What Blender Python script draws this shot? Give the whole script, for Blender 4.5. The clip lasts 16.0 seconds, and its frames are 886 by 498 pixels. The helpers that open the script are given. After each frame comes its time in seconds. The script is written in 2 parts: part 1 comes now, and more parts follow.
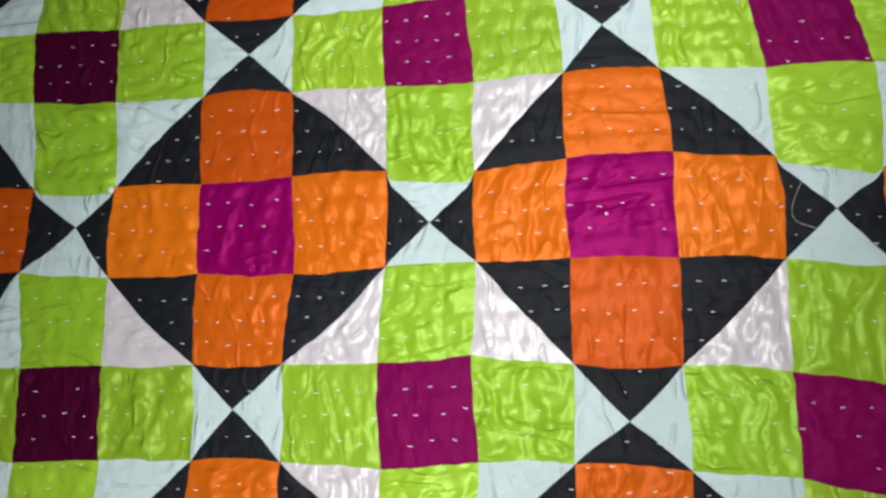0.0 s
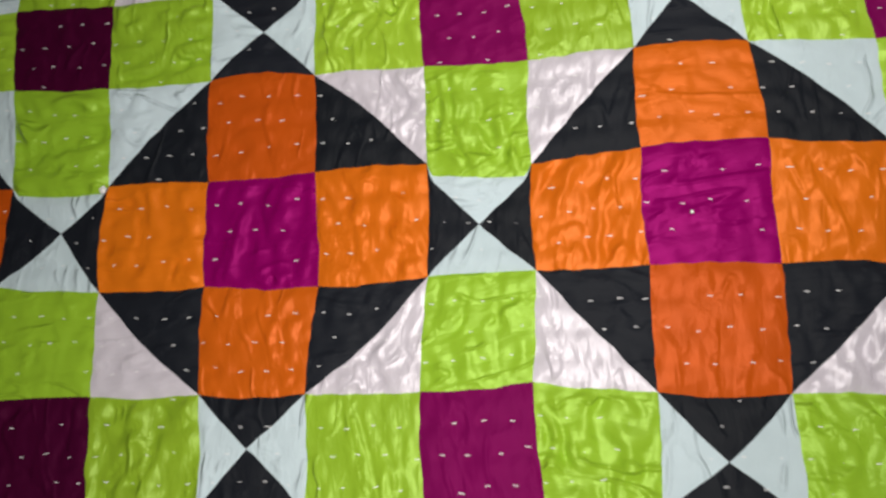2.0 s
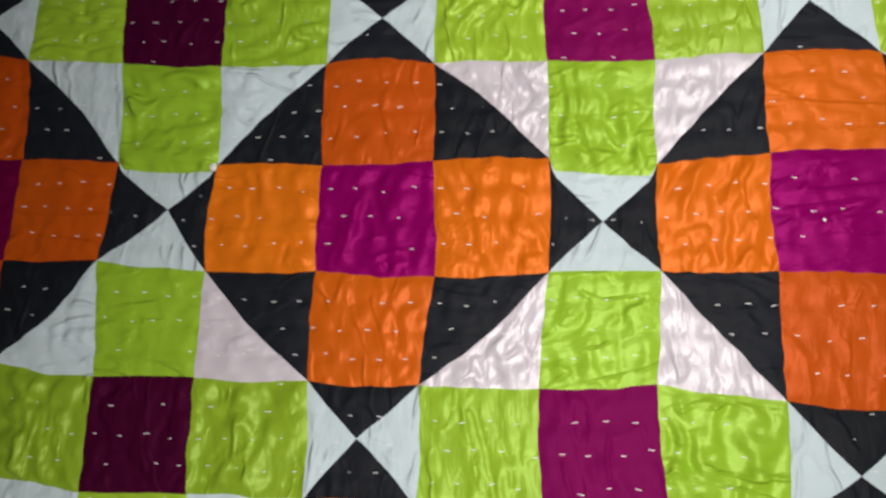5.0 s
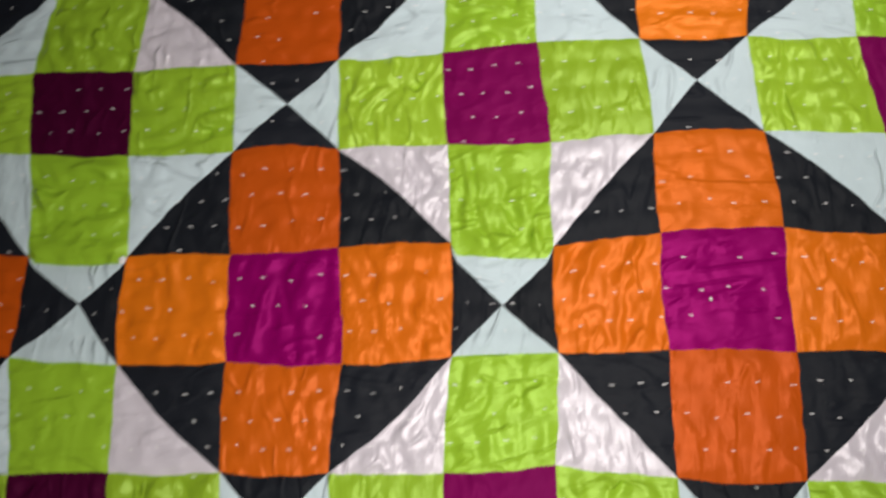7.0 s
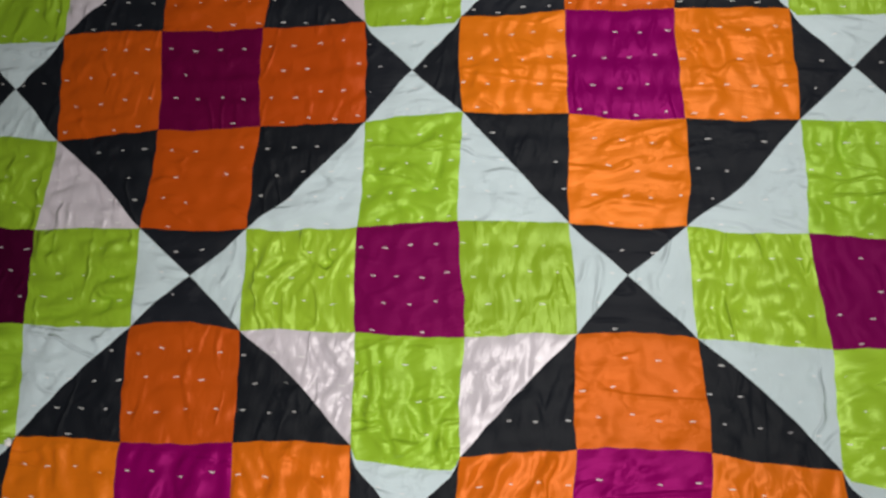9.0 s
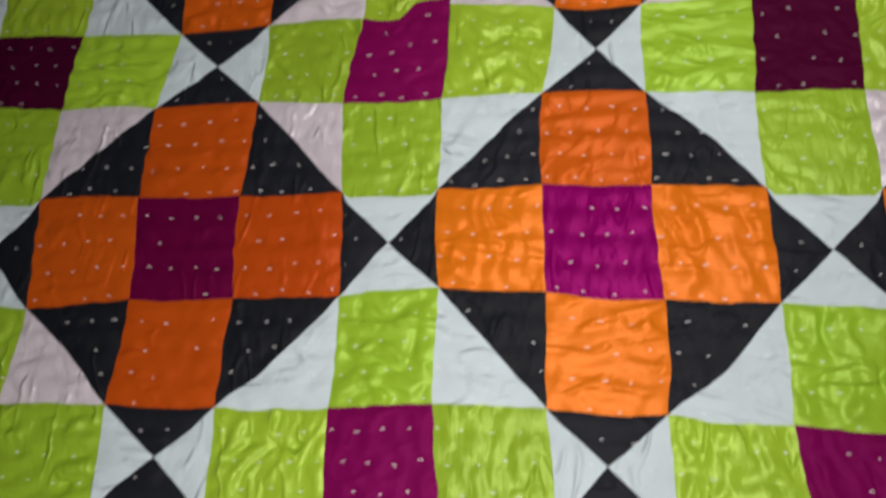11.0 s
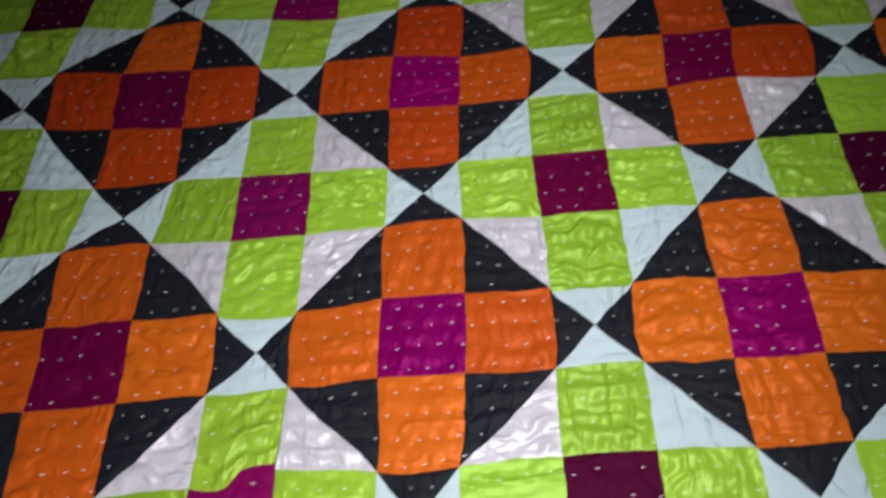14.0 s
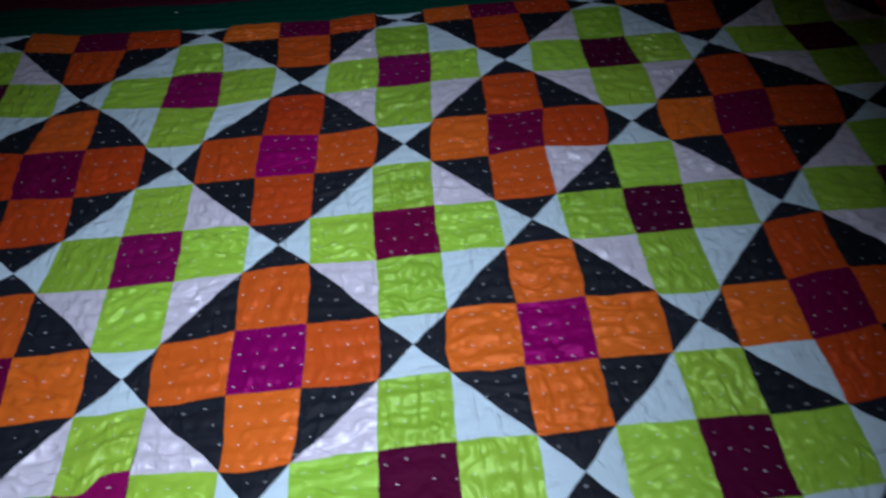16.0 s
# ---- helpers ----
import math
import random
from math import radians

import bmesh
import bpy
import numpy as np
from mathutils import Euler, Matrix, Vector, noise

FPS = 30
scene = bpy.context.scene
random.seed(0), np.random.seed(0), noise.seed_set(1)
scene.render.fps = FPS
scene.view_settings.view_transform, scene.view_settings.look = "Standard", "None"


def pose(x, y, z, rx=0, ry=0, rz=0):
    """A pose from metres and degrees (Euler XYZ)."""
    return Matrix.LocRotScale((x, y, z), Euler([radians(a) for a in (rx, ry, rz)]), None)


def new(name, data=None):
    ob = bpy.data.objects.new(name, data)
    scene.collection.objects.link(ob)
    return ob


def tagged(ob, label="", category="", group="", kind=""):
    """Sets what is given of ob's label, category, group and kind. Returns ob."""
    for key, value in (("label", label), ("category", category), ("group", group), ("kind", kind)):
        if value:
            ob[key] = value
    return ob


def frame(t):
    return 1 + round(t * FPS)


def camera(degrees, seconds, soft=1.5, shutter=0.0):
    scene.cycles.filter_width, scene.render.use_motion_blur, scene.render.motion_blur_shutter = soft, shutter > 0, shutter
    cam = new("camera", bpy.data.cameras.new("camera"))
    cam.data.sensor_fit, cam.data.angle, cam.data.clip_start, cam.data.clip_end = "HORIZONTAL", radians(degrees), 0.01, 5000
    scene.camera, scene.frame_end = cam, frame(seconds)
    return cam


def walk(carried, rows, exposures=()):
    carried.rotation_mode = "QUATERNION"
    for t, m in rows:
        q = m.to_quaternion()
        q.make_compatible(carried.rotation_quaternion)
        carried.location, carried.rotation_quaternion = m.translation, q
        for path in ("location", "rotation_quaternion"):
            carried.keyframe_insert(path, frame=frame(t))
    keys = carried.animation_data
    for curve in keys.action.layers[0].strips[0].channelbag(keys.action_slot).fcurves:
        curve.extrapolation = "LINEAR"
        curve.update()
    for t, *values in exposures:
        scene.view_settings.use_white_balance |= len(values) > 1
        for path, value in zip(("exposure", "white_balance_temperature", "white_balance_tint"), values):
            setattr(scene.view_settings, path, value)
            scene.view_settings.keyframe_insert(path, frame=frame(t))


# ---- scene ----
# ---- camera ----
cam = camera(62.3, 16.0, soft=2.6, shutter=0.6)
ROWS = [
    (0.0, 0.3096, -0.1107, 0.6314, 11.05, 7.10, 0.08),
    (0.5, 0.3101, -0.1119, 0.6070, 11.11, 7.67, 1.03),
    (1.0, 0.3168, -0.1145, 0.5793, 11.86, 7.85, 0.10),
    (1.5, 0.2792, -0.1139, 0.5654, 11.90, 7.25, -0.26),
    (2.0, 0.2574, -0.0979, 0.5352, 12.26, 7.15, -0.30),
    (2.5, 0.2545, -0.0872, 0.5091, 11.48, 7.49, -0.25),
    (3.0, 0.2469, -0.0992, 0.5025, 11.15, 7.20, -0.05),
    (3.5, 0.2279, -0.1013, 0.5037, 10.73, 7.34, 0.37),
    (4.0, 0.2074, -0.0994, 0.5115, 11.57, 7.85, 1.08),
    (4.2, 0.1911, -0.1094, 0.5077, 12.39, 6.83, 1.93),
    (6.3, 0.1529, -0.1156, 0.5865, 14.25, 5.73, 2.83),
    (6.5, 0.1714, -0.0935, 0.5869, 13.39, 6.00, 2.79),
    (7.0, 0.2178, -0.0443, 0.5588, 12.79, 4.59, 0.16),
    (7.5, 0.2565, 0.0193, 0.5384, 12.72, 4.78, -1.99),
    (8.0, 0.2915, 0.0870, 0.5257, 11.66, 5.29, 0.94),
    (8.2, 0.2998, 0.1002, 0.5325, 11.43, 5.85, 1.91),
    (10.3, 0.3073, 0.1590, 0.5472, 13.97, 6.51, 2.94),
    (10.5, 0.3073, 0.1721, 0.5530, 14.45, 6.21, 2.60),
    (11.0, 0.3209, 0.2095, 0.5455, 17.27, 6.28, 2.85),
    (11.5, 0.3250, 0.2418, 0.5728, 20.91, 5.29, 3.32),
    (12.0, 0.3104, 0.2843, 0.6149, 23.85, 4.58, 1.95),
    (12.5, 0.3005, 0.3672, 0.6436, 25.48, 4.49, 0.50),
    (13.0, 0.3298, 0.4034, 0.6371, 27.20, 4.56, 0.15),
    (13.5, 0.3863, 0.4113, 0.6465, 29.16, 4.17, -1.26),
    (14.0, 0.4340, 0.4179, 0.6402, 32.02, 3.91, -1.78),
    (14.5, 0.4658, 0.4104, 0.6583, 36.29, 4.10, -1.36),
    (15.0, 0.4885, 0.3784, 0.6799, 39.05, 3.43, -2.28),
    (15.5, 0.5247, 0.3370, 0.6912, 39.75, 2.96, -3.75),
    (16.0, 0.5605, 0.2714, 0.7087, 39.75, 1.91, -5.34),
]
# seconds, stops, kelvin, tint: the white balance turns bluer towards the end
EXPOSURES = [(0.0, -1.16, 6450, 5), (1.5, -1.26, 6650, 9), (2.5, -1.35, 6700, 11), (4.0, -1.34, 6750, 12), (6.5, -1.33, 6750, 12), (8.0, -1.5, 6700, 8), (10.5, -1.53, 6750, 15),
             (12.0, -1.25, 6750, 16), (12.6, -1.08, 6600, 11), (13.5, -1.0, 6400, 9), (14.2, -1.03, 5950, 9), (15.0, -1.13, 5400, 11), (16.0, -1.2, 5050, 13)]
walk(cam, [(t, pose(x, y, z, rx, ry, rz)) for t, x, y, z, rx, ry, rz in ROWS], EXPOSURES)

# ---- light: a dim closed room at night and an added light over the quilt ----
world = bpy.data.worlds.new("night")
world.use_nodes = True
world.node_tree.nodes["Background"].inputs["Color"].default_value = (0.6, 0.75, 1.0, 1)
world.node_tree.nodes["Background"].inputs["Strength"].default_value = 0.01
scene.world = world
# unseen, fixed area light, stretched to stand in for a torch moving with the camera
lamp_data = bpy.data.lights.new("torch_stand_in", "AREA")
lamp_data.shape, lamp_data.size, lamp_data.size_y, lamp_data.energy = "RECTANGLE", 0.07, 1.8, 11.3
lamp_data.spread = radians(89)
lamp_data.color = (1.0, 0.98, 0.95)
lamp = new("torch_stand_in", lamp_data)
lamp.matrix_world = pose(0.445, 0.095, 0.945, 3.6, 12.0, -16.0)


# ---- materials ----
def cloth(name, colour, rough=0.4, sheen=0.1, wrinkle=0.5, spec=0.5, vary=0.12, metal=0.0, tint=0.0):
    """Woven cloth: dye that varies by piece and in soft blotches, fine weave, small creases."""
    mat = bpy.data.materials.new(name)
    mat.use_nodes = True
    nt = mat.node_tree
    n, link = nt.nodes, nt.links.new
    b = n["Principled BSDF"]
    b.inputs["Roughness"].default_value = rough
    b.inputs["Specular IOR Level"].default_value = spec
    top = max(colour)
    b.inputs["Specular Tint"].default_value = (*(1 - tint + tint * v / top for v in colour), 1)
    b.inputs["Sheen Weight"].default_value = sheen
    b.inputs["Sheen Roughness"].default_value = 0.4
    b.inputs["Metallic"].default_value = metal
    tc = n.new("ShaderNodeTexCoord")
    info = n.new("ShaderNodeObjectInfo")
    # dye: blotches and differences from piece to piece
    blot = n.new("ShaderNodeTexNoise")
    blot.inputs["Scale"].default_value = 26
    blot.inputs["Detail"].default_value = 4
    link(tc.outputs["Object"], blot.inputs["Vector"])
    val = n.new("ShaderNodeMath")
    val.operation = "MULTIPLY_ADD"
    link(info.outputs["Random"], val.inputs[0])
    val.inputs[1].default_value, val.inputs[2].default_value = 2 * vary, 1 - 1.3 * vary
    val2 = n.new("ShaderNodeMath")
    val2.operation = "MULTIPLY_ADD"
    link(blot.outputs["Fac"], val2.inputs[0])
    val2.inputs[1].default_value = 0.3
    link(val.outputs[0], val2.inputs[2])
    hue = n.new("ShaderNodeMath")
    hue.operation = "MULTIPLY_ADD"
    link(info.outputs["Random"], hue.inputs[0])
    hue.inputs[1].default_value, hue.inputs[2].default_value = 0.010, 0.495
    hsv = n.new("ShaderNodeHueSaturation")
    hsv.inputs["Color"].default_value = (*colour, 1)
    link(val2.outputs[0], hsv.inputs["Value"])
    link(hue.outputs[0], hsv.inputs["Hue"])
    link(hsv.outputs["Color"], b.inputs["Base Color"])
    # small creases that run one way, the way turning from piece to piece
    across = n.new("ShaderNodeMath")
    across.operation = "GREATER_THAN"
    link(info.outputs["Random"], across.inputs[0])
    across.inputs[1].default_value = 0.66
    lean = n.new("ShaderNodeMath")
    lean.operation = "PINGPONG"
    link(info.outputs["Random"], lean.inputs[0])
    lean.inputs[1].default_value = 0.09
    lean2 = n.new("ShaderNodeMath")
    lean2.operation = "MULTIPLY_ADD"
    link(lean.outputs[0], lean2.inputs[0])
    lean2.inputs[1].default_value, lean2.inputs[2].default_value = 5.0, -0.22
    turn = n.new("ShaderNodeMath")
    turn.operation = "MULTIPLY_ADD"
    link(across.outputs[0], turn.inputs[0])
    turn.inputs[1].default_value = 1.571
    link(lean2.outputs[0], turn.inputs[2])
    rot = n.new("ShaderNodeVectorRotate")
    rot.rotation_type = "Z_AXIS"
    link(tc.outputs["Object"], rot.inputs["Vector"])
    link(turn.outputs[0], rot.inputs["Angle"])
    stretch = n.new("ShaderNodeMapping")
    stretch.inputs["Scale"].default_value = (1.0, 0.3, 1.0)
    link(rot.outputs["Vector"], stretch.inputs["Vector"])
    crease = n.new("ShaderNodeTexNoise")
    crease.inputs["Scale"].default_value = 130
    crease.inputs["Detail"].default_value = 2.5
    crease.inputs["Distortion"].default_value = 0.7
    link(stretch.outputs["Vector"], crease.inputs["Vector"])
    weave = n.new("ShaderNodeTexNoise")
    weave.inputs["Scale"].default_value = 900
    weave.inputs["Detail"].default_value = 2
    link(tc.outputs["Object"], weave.inputs["Vector"])
    bump1 = n.new("ShaderNodeBump")
    bump1.inputs["Strength"].default_value, bump1.inputs["Distance"].default_value = wrinkle, 0.0026
    # thin raised folds where the noise crosses its middle, in patches of their own
    fold = n.new("ShaderNodeTexNoise")
    fold.inputs["Scale"].default_value = 38
    fold.inputs["Detail"].default_value = 1.0
    fold.inputs["Distortion"].default_value = 0.5
    link(stretch.outputs["Vector"], fold.inputs["Vector"])
    mid = n.new("ShaderNodeMath")
    mid.operation = "SUBTRACT"
    link(fold.outputs["Fac"], mid.inputs[0])
    mid.inputs[1].default_value = 0.5
    off = n.new("ShaderNodeMath")
    off.operation = "ABSOLUTE"
    link(mid.outputs[0], off.inputs[0])
    ridge = n.new("ShaderNodeMapRange")
    ridge.interpolation_type = "SMOOTHSTEP"
    ridge.inputs["From Min"].default_value, ridge.inputs["From Max"].default_value = 0.075, 0.0
    link(off.outputs[0], ridge.inputs["Value"])
    spots = n.new("ShaderNodeMapRange")
    spots.interpolation_type = "SMOOTHSTEP"
    spots.inputs["From Min"].default_value, spots.inputs["From Max"].default_value = 0.42, 0.6
    link(blot.outputs["Fac"], spots.inputs["Value"])
    part_fold = n.new("ShaderNodeMath")
    part_fold.operation = "MULTIPLY"
    link(ridge.outputs[0], part_fold.inputs[0])
    link(spots.outputs[0], part_fold.inputs[1])
    both = n.new("ShaderNodeMath")
    both.operation = "MULTIPLY_ADD"
    link(crease.outputs["Fac"], both.inputs[0])
    both.inputs[1].default_value = 0.6
    link(part_fold.outputs[0], both.inputs[2])
    link(both.outputs[0], bump1.inputs["Height"])
    bump2 = n.new("ShaderNodeBump")
    bump2.inputs["Strength"].default_value, bump2.inputs["Distance"].default_value = 0.25, 0.0006
    link(weave.outputs["Fac"], bump2.inputs["Height"])
    link(bump1.outputs["Normal"], bump2.inputs["Normal"])
    link(bump2.outputs["Normal"], b.inputs["Normal"])
    return mat


GREEN = [cloth("green_satin", (0.35, 0.56, 0.036), 0.33, 0.0, 0.6, 0.42, metal=0.06, tint=0.35),
         cloth("leaf_green_satin", (0.30, 0.50, 0.030), 0.36, 0.0, 0.65, 0.38, metal=0.06, tint=0.35)]
ORANGE = [cloth("sheen_orange_satin", (0.73, 0.158, 0.009), 0.35, 0.0, 0.5, 0.25, metal=0.08, tint=0.5),
          cloth("orange_satin", (0.62, 0.114, 0.008), 0.38, 0.0, 0.45, 0.18, metal=0.08, tint=0.5),
          cloth("red_dim_orange_satin", (0.50, 0.064, 0.006), 0.38, 0.0, 0.45, 0.18, metal=0.08, tint=0.5)]
PURPLE = [cloth("magenta_satin", (0.235, 0.001, 0.108), 0.36, 0.0, 0.45, 0.12, metal=0.12, tint=0.7),
          cloth("mulberry_cotton", (0.185, 0.003, 0.080), 0.50, 0.0, 0.4, 0.10, metal=0.06, tint=0.7),
          cloth("dark_magenta_satin", (0.13, 0.002, 0.042), 0.42, 0.0, 0.4, 0.12, metal=0.1, tint=0.7),
          cloth("plum_cotton", (0.06, 0.002, 0.024), 0.55, 0.0, 0.4, 0.10, metal=0.06, tint=0.7)]
WHITE = [cloth("white_cotton", (0.575, 0.69, 0.73), 0.7, 0.0, 0.8, 0.2, 0.05),
         cloth("lilac_satin", (0.66, 0.61, 0.67), 0.30, 0.0, 0.6, 0.55, 0.06, metal=0.05)]
BLACK = [cloth("black_cotton", (0.0095, 0.0115, 0.0165), 0.6, 0.0, 0.5, 0.16, 0.2)]
BORDER = [cloth("bottle_green_satin", (0.004, 0.058, 0.034), 0.5, 0.0, 0.4, 0.2),
          cloth("maroon_satin", (0.07, 0.008, 0.022), 0.5, 0.0, 0.4, 0.2)]
THREAD = cloth("white_thread", (0.88, 0.87, 0.87), 0.5, 0.0, 0.0, 0.4, 0.03)
BATTING = cloth("quilt_backing", (0.3, 0.28, 0.26), 0.8, 0.1, 0.2, 0.2)
FLOOR = cloth("grey_cement", (0.22, 0.21, 0.2), 0.7, 0.0, 0.1, 0.3)
PLASTER = cloth("wall_plaster", (0.45, 0.43, 0.4), 0.85, 0.0, 0.1, 0.2)


# ---- helpers of this scene ----
def part(name, verts, faces, material, parent=None, label="", smooth=True):
    me = bpy.data.meshes.new(name)
    me.from_pydata([tuple(v) for v in verts], [], faces)
    me.materials.append(material)
    if smooth:
        me.polygons.foreach_set("use_smooth", [True] * len(me.polygons))
    ob = new(name, me)
    ob.parent = parent
    return tagged(ob, label) if label else ob


def block(name, x0, x1, y0, y1, z0, z1, material, parent=None):
    bm = bmesh.new()
    bmesh.ops.create_cube(bm, size=1)
    for v in bm.verts:
        v.co = ((x0 + x1) / 2 + v.co.x * (x1 - x0), (y0 + y1) / 2 + v.co.y * (y1 - y0), (z0 + z1) / 2 + v.co.z * (z1 - z0))
    me = bpy.data.meshes.new(name)
    bm.to_mesh(me)
    bm.free()
    me.materials.append(material)
    ob = new(name, me)
    ob.parent = parent
    return ob


def chance(*key):
    """A fixed number from 0 to 1 for a key of whole numbers."""
    h = 2166136261
    for k in key:
        h = ((h ^ (int(k) + 1013)) * 16777619) % 4294967296
        h ^= h >> 13
    h = (h * 2246822519) % 4294967296
    return ((h ^ (h >> 15)) % 100003) / 100003


def grain(x, y, seed=0):
    """Smooth value noise from -1 to 1 on arrays, in steps of 1."""
    xi, yi = np.floor(x).astype(np.int64), np.floor(y).astype(np.int64)
    xf, yf = x - xi, y - yi
    u, v = xf * xf * (3 - 2 * xf), yf * yf * (3 - 2 * yf)

    def corner(a, b):
        h = (a * 374761393 + b * 668265263 + seed * 974634777) & 0xFFFFFFFF
        h = ((h ^ (h >> 13)) * 1274126177) & 0xFFFFFFFF
        return ((h ^ (h >> 16)) & 0xFFFF) / 32767.5 - 1
    return ((corner(xi, yi) * (1 - u) + corner(xi + 1, yi) * u) * (1 - v)
            + (corner(xi, yi + 1) * (1 - u) + corner(xi + 1, yi + 1) * u) * v)


# ---- the quilt's plan: square patches of P, sewn in strips that run a little off true ----
P = 0.085
C0, C1, R0, R1 = -8, 17, -8, 17          # seams of the pieced field
# offsets of the seams in millimetres, by column and by row, from C = -6 and R = -4 on
COL_X = [0, 2, 4, -4, -1, -1, 3, 7, 9, 3, 2, 1, 2, 0, 0, -1, -1, -9, -8, -8, -1, 0]
ROW_X = [4, 7, 8, 5, 7, 5, 3, -5, -7, -12, -14, -10, -7, -5, -4, -5, -2, 2, 8, 14, 12, 12, 12]
COL_Y = [0, 0, -1, -2, 0, -3, -2, -1, 1, 3, 6, 5, 2, 1, -4, -4, -8, -12, -10, 3, -1, 0]
ROW_Y = [1, -3, -13, -13, -9, -3, -6, -7, -4, 0, -3, -1, -1, 0, 1, 1, 2, 6, 9, 3, 1, 0, 0]
# lean and stretch of each strip, in millimetres over ten rows or seven columns
COL_LEAN = [0, -1, -2, -8, 4, 4, 4, 8, 5, 6, 10, 4, 2, -2, -8, -8, -5, 4, -2, -9, 0, 1]
ROW_STRETCH = [0, 2, 0, 4, 7, 7, 10, -2, -6, -2, -5, -7, -6, 0, -3, -10, -9, 6, 0, -2, 2, -2, -2]
COL_STRETCH = [-1, 1, 2, 4, 9, 7, -2, -4, -8, -11, -12, -13, -9, -1, 9, 11, 15, 18, 12, 4, -1, 0]
ROW_LEAN = [-1, -8, -25, -24, -8, -5, -5, -1, 2, 8, 9, 18, 12, 9, 9, 3, 0, -5, -1, -2, -3, -11, -11]
# how each strip bows
COL_BEND_X = [0, 0, 0, 0, 5, 4, 0, -7, -5, -1, -3, 4, -2, 4, 3, 0, 1, -2, 0, 0, 0, 0]
ROW_BEND_X = [0, 0, 1, 4, 0, 4, -3, -10, 2, 0, 2, 1, -4, -8, -3, 8, 6, 1, 2, -4, 0, 0, 0]
COL_BEND_Y = [0, 0, 0, 0, -1, 6, -1, 0, -2, -1, -2, -3, 6, 0, -1, -1, -3, 1, 2, 0, 0, 0]
ROW_BEND_Y = [0, 0, -2, -4, 4, 1, 9, 0, -8, 0, 5, -5, -4, -4, -1, -1, 3, 4, 1, -2, 2, 0, 0]
# corners that were sewn out of line
NUDGE = {(-2, -2): (2, -3), (-2, -1): (4, -3), (-2, 0): (-4, 5), (-2, 3): (-4, 0), (-1, 4): (0, -6), (0, 1): (-2, -3), (1, 0): (6, -3), (2, -2): (-2, -5), (2, -1): (-4, 0), (3, -1): (-3, 5), (3, 1): (0, -7), (3, 2): (2, -3), (3, 3): (-1, 3), (3, 4): (0, 5), (4, -1): (3, -3), (5, 1): (2, 4), (5, 2): (-4, 1), (5, 4): (3, -3), (7, 1): (-2, -7), (7, 2): (3, 5)}
NUDGE.update({(-2, 10): (2, -6), (-2, 11): (-6, 1), (-2, 12): (5, 4), (-1, 10): (7, -2), (0, 7): (7, -4), (0, 10): (-8, 4), (0, 14): (7, -2), (1, 6): (5, 4), (1, 10): (-2, 6), (1, 11): (7, 1), (1, 12): (0, -6), (1, 14): (-8, 6), (1, 15): (-7, -2), (1, 16): (4, -3), (2, 6): (-6, -1), (2, 16): (6, 0), (3, 7): (-2, 8), (3, 9): (0, -6), (3, 14): (6, -10), (3, 16): (-7, 0), (4, 7): (5, -4), (4, 11): (3, -5), (5, 7): (-5, -4), (5, 10): (0, 6), (5, 13): (-2, -6), (9, 12): (-1, 6), (9, 15): (6, 1), (11, 10): (-5, 3), (11, 12): (8, -3), (11, 15): (-7, -1)})


# where the four small triangles meet in their cell, when not in the middle
MEET = {(-2, 0): (0.6, 0.6), (-2, 8): (0.46, 0.44), (-2, 12): (0.57, 0.36), (0, -2): (0.44, 0.53), (0, 10): (0.54, 0.45), (0, 14): (0.5, 0.42), (2, 8): (0.58, 0.53),
        (2, 12): (0.6, 0.44), (2, 16): (0.56, 0.6), (4, -2): (0.48, 0.44), (4, 2): (0.46, 0.54), (4, 14): (0.5, 0.42), (6, 0): (0.51, 0.57), (10, 12): (0.46, 0.58), (12, 10): (0.47, 0.38)}


def along(n, lo, hi):
    """The place of seam n in patches; the border's strips lie beyond lo and hi."""
    if n > hi:
        return hi - 0.44 + (0.93, 2.1)[n - hi - 1] if hi == R1 else hi + (0.93, 2.1)[n - hi - 1]
    if n < lo:
        return lo - (0.93, 2.1)[lo - n - 1]
    return n


def vert(c, r):
    """The corner where seam column c meets seam row r."""
    cc, rr = min(max(c + 6, 0), len(COL_X) - 1), min(max(r + 4, 0), len(ROW_X) - 1)
    x = COL_X[cc] + ROW_X[rr] + COL_LEAN[cc] * (rr - 10) / 10 + ROW_STRETCH[rr] * (cc - 10) / 7 + COL_BEND_X[cc] * ((rr - 10) / 10) ** 2 + ROW_BEND_X[rr] * ((cc - 10) / 7) ** 2
    y = COL_Y[cc] + ROW_Y[rr] + COL_STRETCH[cc] * (rr - 10) / 10 + ROW_LEAN[rr] * (cc - 10) / 7 + COL_BEND_Y[cc] * ((rr - 10) / 10) ** 2 + ROW_BEND_Y[rr] * ((cc - 10) / 7) ** 2
    dx, dy = NUDGE.get((c, r), (0, 0))
    wild = 4 if (c + 6 != cc or r + 4 != rr) else 0
    x += dx + wild * (chance(c, r, 1) - 0.5)
    y += dy + wild * (chance(c, r, 2) - 0.5)
    yr = along(r, R0, R1)
    if r == R1:
        yr -= 0.44
    return np.array((along(c, C0, C1) * P + x / 1000, yr * P + y / 1000))


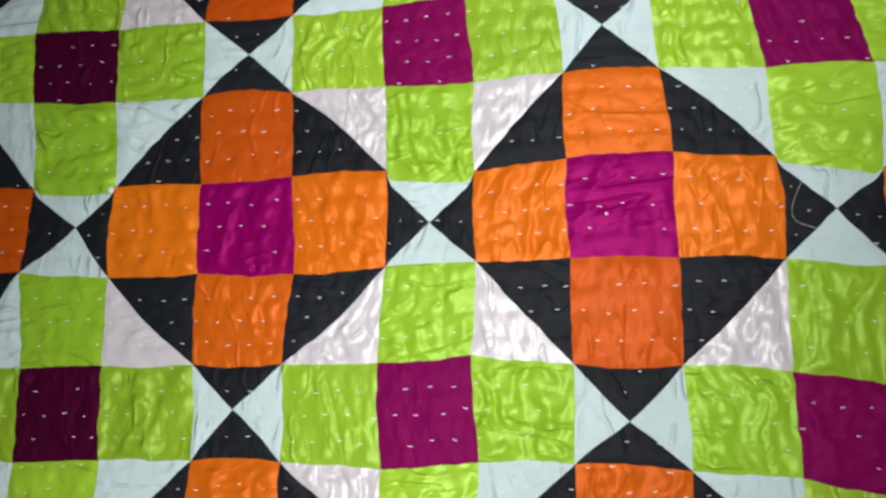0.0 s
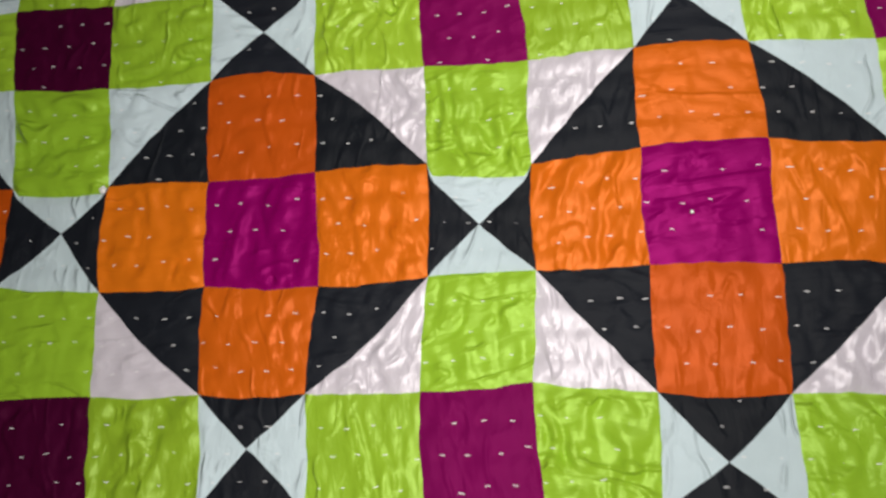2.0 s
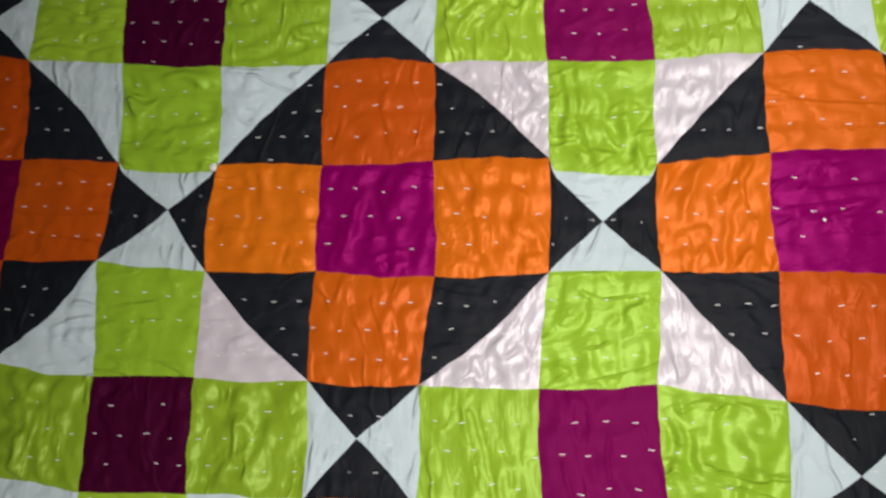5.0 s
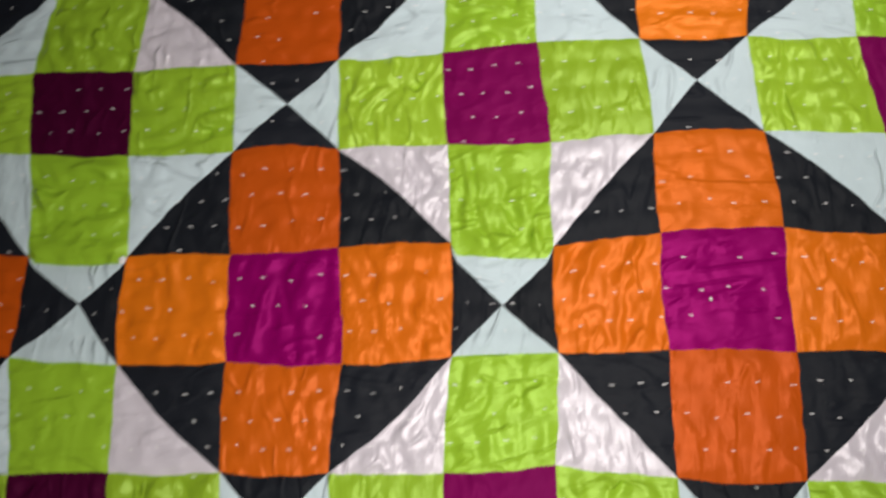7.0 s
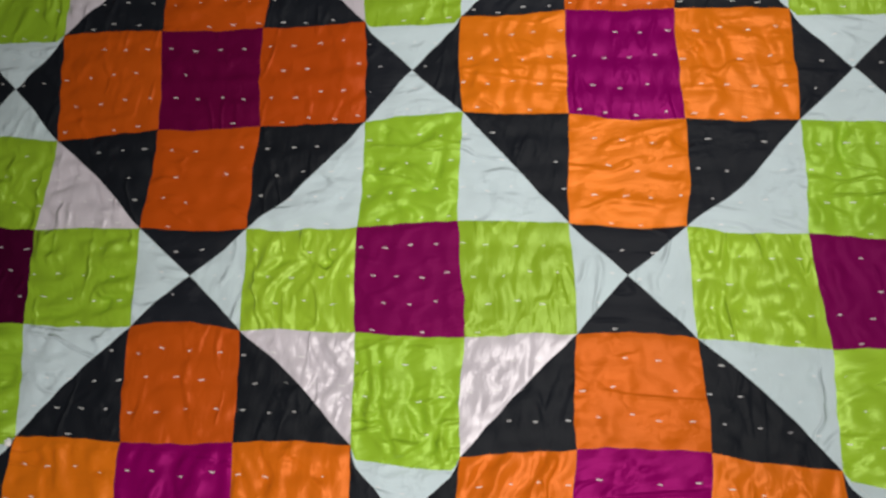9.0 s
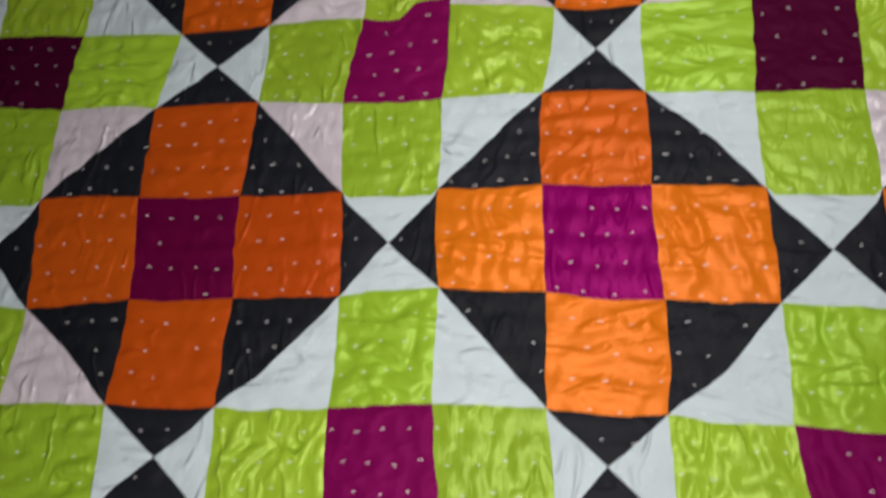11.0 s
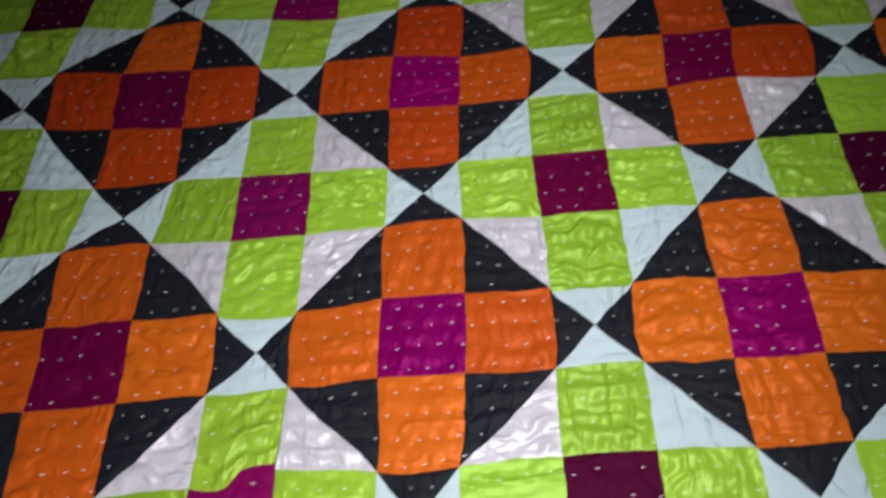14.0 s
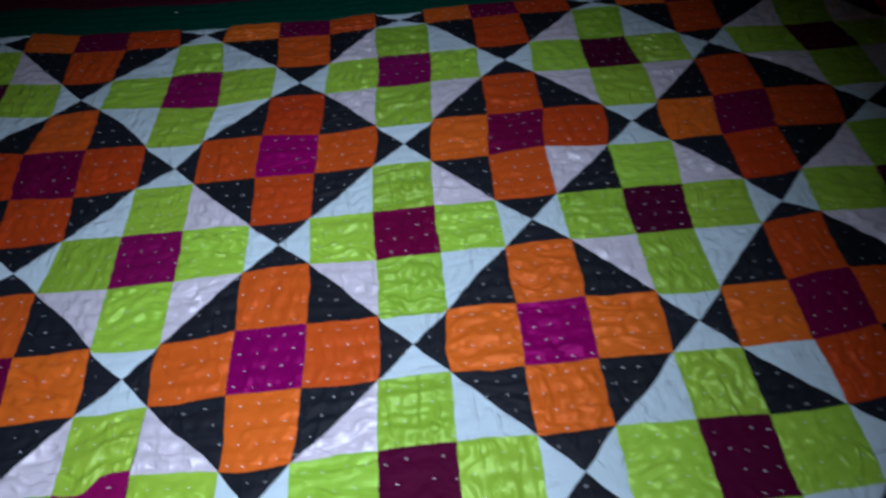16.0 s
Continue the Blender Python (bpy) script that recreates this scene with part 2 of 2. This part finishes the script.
def seam(a, b, s, key):
    """Points along a seam from a to b, slightly bowed and wavy."""
    d = b - a
    n = np.array((-d[1], d[0]))
    bow = (chance(*key, 5) - 0.5) * 0.05 * np.sin(np.pi * s)
    wave = (0.014 * grain(s * 3.3, s * 0 + key[0] * 1.7 + key[1] * 3.1, 7) + 0.009 * grain(s * 9.0, s * 0 + key[0] * 2.3 + key[1] * 1.9, 8)) * np.sin(np.pi * s) ** 0.5
    if key[2] == 0 and key[0] % 4 == 2 and key[1] % 4 == 1:     # the small triangles' cells are cut short
        bow = bow - (0.12 if key[:2] == (2, 1) else 0.07) * np.clip(np.minimum(s, 1 - s) / 0.05, 0, 1)
    side = 0.024 * np.sin(np.pi * s)            # and their other sides give way to the fuller orange squares
    if key[2] == 1 and key[1] % 4 == 0 and key[0] % 4 in (2, 3):
        bow = bow + (side if key[0] % 4 == 3 else -side)
    if key[2] == 0 and key[0] % 4 == 0 and key[1] % 4 in (2, 3):
        bow = bow + (side if key[1] % 4 == 2 else -side)
    if key == (2, 7, 0):                  # a mis-cut corner with a step in it
        bow = 0.10 * np.clip((s - 0.42) * 5, 0, 1) * np.sin(np.pi * np.clip(s * 0.72, 0, 1)) - 0.08 * np.sin(np.pi * np.clip(s / 0.6, 0, 1))
    return a + d * s[:, None] + n * (bow + wave)[:, None]


def place(c, r, u, v):
    """From the cell's own u, v to the plan: a patch bounded by its four seams."""
    p00, p10, p01, p11 = vert(c, r), vert(c + 1, r), vert(c, r + 1), vert(c + 1, r + 1)
    u, v = np.asarray(u, float), np.asarray(v, float)
    lo, hi = seam(p00, p10, u, (c, r, 0)), seam(p01, p11, u, (c, r + 1, 0))
    le, ri = seam(p00, p01, v, (c, r, 1)), seam(p10, p11, v, (c + 1, r, 1))
    U, V = u[:, None], v[:, None]
    flat = (p00 * (1 - U) + p10 * U) * (1 - V) + (p01 * (1 - U) + p11 * U) * V
    return (1 - V) * lo + V * hi + (1 - U) * le + U * ri - flat


# patches whose creases run plainly one way, patches that are strongly rumpled and patches that lie smooth
LIE = {**{k: "across" for k in ((-2, 1), (-1, 2), (-3, 2), (0, 1), (4, 3), (-1, 4), (1, 4), (0, 7), (2, 5), (6, 9), (7, 9), (2, 8), (2, 9), (-1, 6))},
       **{k: "along" for k in ((-1, -2), (5, -2), (5, -1), (6, -1), (-1, 0), (1, 0), (3, 0), (5, 0), (0, 0), (0, -1), (2, 1), (2, -1), (1, 1), (1, 2), (5, 2), (2, 2), (4, 8), (1, -1))}}
RUMPLED = {(-2, 1), (-1, 2), (-1, -2), (5, -2), (5, -1), (6, -1), (0, 0), (-1, 0), (2, 7), (6, 9), (6, 10), (8, 8), (7, 9), (5, 7), (1, 7), (8, 9), (9, 8)}
SMOOTH = {(-2, -1), (4, -1), (1, -2), (3, 2), (2, 0), (0, 3), (4, 1), (4, 4), (4, 7), (2, -2), (-1, -1), (3, -1), (4, 0)}

STITCH_ROW, STITCH_STEP = 0.253, 0.24    # in patches


def height(c, r, u, v, inner, look_key, crumple):
    """The quilt's surface: padded pieces, sunk seams, rows of stitches, creases."""
    gu, gv = c + np.asarray(u, float), r + np.asarray(v, float)
    k = np.round(gv / STITCH_ROW)
    dv = gv - k * STITCH_ROW
    s = gu / STITCH_STEP + (k % 2) * 0.5 + 0.13 * np.sin(k * 12.9)
    ds = (s - np.round(s)) * STITCH_STEP
    dip = np.exp(-(dv / 0.065) ** 2) * (0.28 + 0.72 * np.exp(-(ds / 0.08) ** 2))
    pin = 1 - 0.95 * np.exp(-(dv / 0.07) ** 2 - (ds / 0.08) ** 2)     # each stitch holds the cloth down
    puff = 1 - np.exp(-inner / 0.10)
    a = look_key * 6.283
    lie = LIE.get((c, r))                     # creases mostly run along one of the weave's two ways
    if lie is None:
        lie = "across" if chance(c, r, 31) < (0.25 if r < 5 else 0.7) else "along"
    t = (0.0 if lie == "across" else 1.571) + (chance(c, r, 32) - 0.5) * 0.5
    x1, y1 = gu * math.cos(t) + gv * math.sin(t), -gu * math.sin(t) + gv * math.cos(t)
    q = y1 + 0.13 * grain(x1 * 3.0 + a, y1 * 2.2, 3) + 0.04 * grain(x1 * 6.5, y1 * 4.5 + a, 5)
    wave = grain(x1 * 1.15 + a * 3, q * 7.5, 11)
    wave2 = grain(x1 * 2.2 + 9 * a, q * 13.5, 12)
    some = np.clip(0.5 + 0.9 * grain(gu * 2.1, gv * 2.1, 23), 0, 1)
    groove = np.exp(-(grain(x1 * 1.5 + a, q * 4.6, 14) / 0.12) ** 2) * some
    lump = grain(gu * 1.1, gv * 1.1, 21)
    fade = 1 - np.exp(-(inner / 0.06) ** 2)
    return (0.0012 * puff - 0.0015 * dip + fade * crumple * pin * (0.0014 * wave + 0.0010 * wave2 - 0.0017 * groove) + 0.0010 * lump
            + 0.0004 * grain(gu * 3.1, gv * 3.1, 27) * fade)


N = 38                                    # steps along a patch's side


def square_grid():
    uv = [(i / N, j / N) for j in range(N + 1) for i in range(N + 1)]
    faces = [(j * (N + 1) + i, j * (N + 1) + i + 1, (j + 1) * (N + 1) + i + 1, (j + 1) * (N + 1) + i) for j in range(N) for i in range(N)]
    uv = np.array(uv)
    inner = np.minimum.reduce([uv[:, 0], 1 - uv[:, 0], uv[:, 1], 1 - uv[:, 1]])
    return uv, faces, inner


def triangle_grid(a, b, c, n):
    """A triangle of a cell, corners a, b, c in its u, v."""
    a, b, c = np.array(a, float), np.array(b, float), np.array(c, float)
    index, uv, inner = {}, [], []
    for j in range(n + 1):
        for i in range(n + 1 - j):
            index[i, j] = len(uv)
            p, q = i / n, j / n
            uv.append(a + (b - a) * p + (c - a) * q)
            inner.append(min(p, q, 1 - p - q) * 0.8)
    faces = []
    for j in range(n):
        for i in range(n - j):
            faces.append((index[i, j], index[i + 1, j], index[i, j + 1]))
            if i + j < n - 1:
                faces.append((index[i + 1, j], index[i + 1, j + 1], index[i, j + 1]))
    return np.array(uv), faces, np.array(inner)


SQUARE = square_grid()


LABELS = {"lilac_satin": "lilac-white shiny satin", "plum_cotton": "dark plum cotton", "mulberry_cotton": "mulberry purple cotton",
          "magenta_satin": "bright magenta satin", "dark_magenta_satin": "deep magenta satin", "red_dim_orange_satin": "orange satin, redder in dye and, far off, for dim light",
          "sheen_orange_satin": "orange satin, lightened for its directional sheen"}


def piece(name, c, r, grid, material, parent, crumple, n_key):
    uv, faces, inner = grid
    i, j = c % 4, r % 4
    if i % 2 == 1 and j % 2 == 1:
        # the long diagonal seams swell a little outwards from the cross
        swell = (0.022 if i == 1 else 0.004) + (chance(c, r, 41) - 0.5) * 0.03
        room = 16 * uv[:, 0] * (1 - uv[:, 0]) * uv[:, 1] * (1 - uv[:, 1]) * swell
        uv = uv + np.column_stack((room * (1 if i == 1 else -1), room * (1 if j == 1 else -1)))
    xy = place(c, r, uv[:, 0], uv[:, 1])
    z = height(c, r, uv[:, 0], uv[:, 1], inner, chance(c, r, n_key, 9), crumple)
    return part(name, np.column_stack((xy, z)), faces, material, parent, LABELS.get(material.name, ""))


# ---- room: plain floor, walls and ceiling that close the place ----
tagged(block("floor", -3.0, 4.0, -3.0, 4.0, -0.12, -0.0135, FLOOR), "plain grey cement floor under the quilt", "floor", kind="structure")
tagged(block("wall_north", -3.0, 4.0, 4.0, 4.12, -0.0135, 2.6, PLASTER), "plain plastered wall", "wall", kind="structure")
tagged(block("wall_south", -3.0, 4.0, -3.12, -3.0, -0.0135, 2.6, PLASTER), "plain plastered wall", "wall", kind="structure")
tagged(block("wall_west", -3.12, -3.0, -3.0, 4.0, -0.0135, 2.6, PLASTER), "plain plastered wall", "wall", kind="structure")
tagged(block("wall_east", 4.0, 4.12, -3.0, 4.0, -0.0135, 2.6, PLASTER), "plain plastered wall", "wall", kind="structure")
tagged(block("ceiling", -3.0, 4.0, -3.0, 4.0, 2.6, 2.72, PLASTER), "plain plastered ceiling", "ceiling", kind="structure")

# ---- the quilt ----
quilt = tagged(new("patchwork_quilt"), "satin patchwork quilt with orange crosses spread flat on the floor", "quilt")
lo, hi = vert(C0 - 2, R0 - 2), vert(C1 + 2, R1 + 2)
tagged(block("batting", lo[0] + 0.006, hi[0] - 0.006, lo[1] + 0.006, hi[1] - 0.006, -0.0132, -0.0095, BATTING, quilt), "plain cloth backing and padding")

# lilac satin corner pieces; the others are white cotton
LILAC = {(1, 1), (3, 1), (1, -1), (3, -1), (-1, -1), (5, -1), (1, -3), (-1, 3), (-1, 5), (1, 5), (7, 5), (1, 7), (3, 7), (5, 7),
         (1, 9), (3, 9), (5, 9), (-3, 11), (3, 11), (7, 11), (5, 13), (7, 13), (5, 15), (9, 13), (11, 13), (9, 11), (9, 9), (11, 11),
         (-1, 15), (-5, 3), (-5, -1), (13, 9), (13, 13), (9, 15)}
DULL_B = {(6, 6)}               # plum patches among the mulberry ones
# blocks of redder cloth; from row 12 on the red stands for dim light
RED_BLOCKS = {(0, 4), (-4, 0), (-4, 4), (-4, 8), (0, 16), (4, 16), (8, 12), (12, 12), (12, 16), (12, 8), (-4, 12), (16, 12), (8, 16)}


DEEP_BLOCKS = {(0, 8), (4, 8), (8, 8), (0, 12), (4, 12)}


def purple(c, r):
    if c % 4 == 0:
        return PURPLE[2] if (c, r) in RED_BLOCKS or (c == 0 and r > 4) else PURPLE[0]
    # a mulberry patch, given the darker satin for the shade in its folds
    if (c, r) == (6, 10):
        return PURPLE[2]
    return PURPLE[3] if c < 0 or c > 9 or (c, r) in DULL_B else PURPLE[1]


def orange(c, r):
    bc, br = 4 * round(c / 4), 4 * round(r / 4)
    if (bc, br) in RED_BLOCKS:
        return ORANGE[1] if c < bc else ORANGE[2]
    if (bc, br) in DEEP_BLOCKS:
        # row 12 is reddened for the low light at the far end
        return ORANGE[2] if br == 12 and chance(c, r, 4) < 0.75 else ORANGE[1]
    # side squares lighter: the satin's directional sheen is put into the colour
    return ORANGE[0] if r == br or (c, r) in ((4, 3), (0, -1)) else ORANGE[1]


def crumpled(c, r, base):
    if (c, r) in RUMPLED:
        return base * (2.0 if r < 6 else 2.6)
    if (c, r) in SMOOTH:
        return base * 0.55
    return base * (0.7 + 1.0 * chance(c, r, 17)) * (1.75 if r > 6 else 1.1)   # the far half lies more rumpled


for r in range(R0, R1):
    for c in range(C0, C1):
        i, j = c % 4, r % 4
        if (i, j) in ((0, 0), (2, 2)):
            piece("purple_square", c, r, SQUARE, purple(c, r), quilt, crumpled(c, r, 0.8), 1)
        elif (i, j) in ((1, 0), (3, 0), (0, 1), (0, 3)):
            piece("orange_square", c, r, SQUARE, orange(c, r), quilt, crumpled(c, r, 0.85), 1)
        elif (i, j) in ((2, 1), (2, 3), (1, 2), (3, 2)):
            piece("green_square", c, r, SQUARE, GREEN[1 if chance(c, r, 6) < 0.4 else 0], quilt, crumpled(c, r, 1.3), 1)
        elif i % 2 == 1:
            # half black, half white, split on the diagonal; black lies towards the orange cross
            near = (0 if i == 1 else 1, 0 if j == 1 else 1)
            if (c, r) in ((9, 11), (11, 7)):
                near = (1 - near[0], 1 - near[1])      # sewn in the wrong way round
            far = (1 - near[0], 1 - near[1])
            e1, e2 = (far[0], near[1]), (near[0], far[1])
            shade = WHITE[1] if (c, r) in LILAC or (not (-4 < c < 13 and -4 < r < 16) and chance(c, r, 8) < 0.4) else WHITE[0]
            def turned(a, b, d):
                return (a, b, d) if (b[0] - a[0]) * (d[1] - a[1]) - (b[1] - a[1]) * (d[0] - a[0]) > 0 else (a, d, b)
            piece("black_triangle", c, r, triangle_grid(*turned(near, e1, e2), N), BLACK[0], quilt, crumpled(c, r, 0.48), 1)
            piece("white_triangle", c, r, triangle_grid(*turned(far, e1, e2), N), shade, quilt, crumpled(c, r, 1.3 if shade is WHITE[1] else 0.7), 2)
        else:
            # four small triangles that meet in the middle; black ones point at the crosses
            m = MEET.get((c, r), (0.5, 0.5))
            sides = [((0, 0), (1, 0)), ((1, 0), (1, 1)), ((1, 1), (0, 1)), ((0, 1), (0, 0))]
            for k, (a, b) in enumerate(sides):
                dark = (k % 2 == 1) if j == 0 else (k % 2 == 0)
                piece("black_triangle" if dark else "white_triangle", c, r, triangle_grid(a, b, m, 14), BLACK[0] if dark else WHITE[0], quilt, 0.3, 3 + k)


def border(name, cells, material, label):
    """One long strip of the border."""
    vs, fs = [], []
    for c, r in cells:
        uv, faces, inner = SQUARE
        xy = place(c, r, uv[:, 0], uv[:, 1])
        side = np.minimum(uv[:, 1], 1 - uv[:, 1]) if (r < R0 or r >= R1) else np.minimum(uv[:, 0], 1 - uv[:, 0])
        z = height(c, r, uv[:, 0], uv[:, 1], side, 0.3, 0.0)
        base = len(vs)
        vs.extend(np.column_stack((xy, z)))
        fs.extend(tuple(base + q for q in face) for face in faces)
    return part(name, vs, fs, material, quilt, label)


for k, (name, shade, label) in enumerate((("border_strip", BORDER[0], "dark bottle-green satin border"), ("edge_strip", BORDER[1], "dark maroon satin edge"))):
    border(name, [(c, R1 + k) for c in range(C0 - 1 - k, C1 + 1 + k)], shade, label)
    border(name, [(c, R0 - 1 - k) for c in range(C0 - 1 - k, C1 + 1 + k)], shade, label)
    border(name, [(C0 - 1 - k, r) for r in range(R0 - k, R1 + k)], shade, label)
    border(name, [(C1 + k, r) for r in range(R0 - k, R1 + k)], shade, label)


def inside(c, r, u, v):
    """How far a point lies from the seams of its piece, in patches."""
    i, j = c % 4, r % 4
    d = min(u, 1 - u, v, 1 - v)
    if i % 2 == 1 and j % 2 == 1:
        return min(d, abs((u - v) if i != j else (u + v - 1)) * 0.7)
    if (i, j) in ((2, 0), (0, 2)):
        return min(d, abs(u - v) * 0.7, abs(u + v - 1) * 0.7)
    return d


def stitches():
    """Running stitches of white thread in rows right across the quilt."""
    vs, fs = [], []
    for k in range(math.ceil(R0 / STITCH_ROW), math.floor((R1 - 0.05) / STITCH_ROW) + 1):
        for m in range(math.ceil(C0 / STITCH_STEP), math.floor(C1 / STITCH_STEP)):
            gu = (m - (k % 2) * 0.5 - 0.13 * math.sin(k * 12.9)) * STITCH_STEP + (chance(k, m, 1) - 0.5) * 0.05
            gv = k * STITCH_ROW + (chance(k, m, 2) - 0.5) * 0.05
            c, r = math.floor(gu), math.floor(gv)
            if not (C0 <= c < C1 and R0 <= r < R1) or chance(k, m, 3) < 0.12:
                continue
            u, v = gu - c, gv - r
            near = inside(c, r, u, v)
            if near < 0.03:
                continue
            xy = place(c, r, [u], [v])[0]
            z = float(height(c, r, np.array([u]), np.array([v]), np.array([near]), 0.5, 0.0)[0])
            half, wide, tall = 0.0016 + 0.0012 * chance(k, m, 4), 0.00034, 0.0005
            a = (chance(k, m, 5) - 0.5) * 0.4
            ca, sa = math.cos(a), math.sin(a)
            base = len(vs)
            for s, w, h in ((-1, 0.5, 0.0), (-0.6, 1, tall), (0.6, 1, tall), (1, 0.5, 0.0)):
                for side in (-1, 0, 1):
                    x, y = s * half, side * wide * w
                    vs.append((xy[0] + x * ca - y * sa, xy[1] + x * sa + y * ca, z - 0.0001 + h * (1 if side == 0 else 0.55)))
            for s in range(3):
                for side in range(2):
                    q = base + s * 3 + side
                    fs.append((q, q + 3, q + 4, q + 1))
    ob = part("stitches", vs, fs, THREAD, quilt, "rows of white running stitches")
    ob["kind"] = "stuff"


stitches()


def strand(name, points, radius, material, label):
    cu = bpy.data.curves.new(name, "CURVE")
    cu.dimensions, cu.bevel_depth, cu.bevel_resolution = "3D", radius, 1
    sp = cu.splines.new("BEZIER")
    sp.bezier_points.add(len(points) - 1)
    for bp, p in zip(sp.bezier_points, points):
        bp.co, bp.handle_left_type, bp.handle_right_type = p, "AUTO", "AUTO"
    cu.materials.append(material)
    ob = new(name, cu)
    me = bpy.data.meshes.new_from_object(ob)
    bpy.data.objects.remove(ob)
    ob = new(name, me)
    ob.parent = quilt
    return tagged(ob, label)


a = vert(6, 1)
strand("loose_thread", [(a[0] + 0.004, a[1] - 0.006, 0.003), (a[0] + 0.016, a[1] - 0.022, 0.006), (a[0] + 0.010, a[1] - 0.040, 0.006),
                        (a[0] + 0.008, a[1] - 0.056, 0.005), (a[0] + 0.026, a[1] - 0.066, 0.004)], 0.00013, THREAD, "thin loose thread at a seam")


def lint(x, y, size):
    bm = bmesh.new()
    bmesh.ops.create_icosphere(bm, subdivisions=2, radius=size)
    for v in bm.verts:
        v.co *= 0.7 + 0.6 * chance(v.index, int(x * 1000), 3)
        v.co.z *= 0.45
        v.co += Vector((x, y, 0.0038))
    me = bpy.data.meshes.new("lint")
    bm.to_mesh(me)
    bm.free()
    me.materials.append(THREAD)
    ob = new("lint", me)
    ob.parent = quilt


a = vert(-1, 1)
lint(a[0] - 0.001, a[1] - 0.004, 0.003)
a = place(4, 0, [0.37], [0.40])[0]
lint(a[0], a[1], 0.0013)
lint(2.1 * P, 17.05 * P, 0.002)
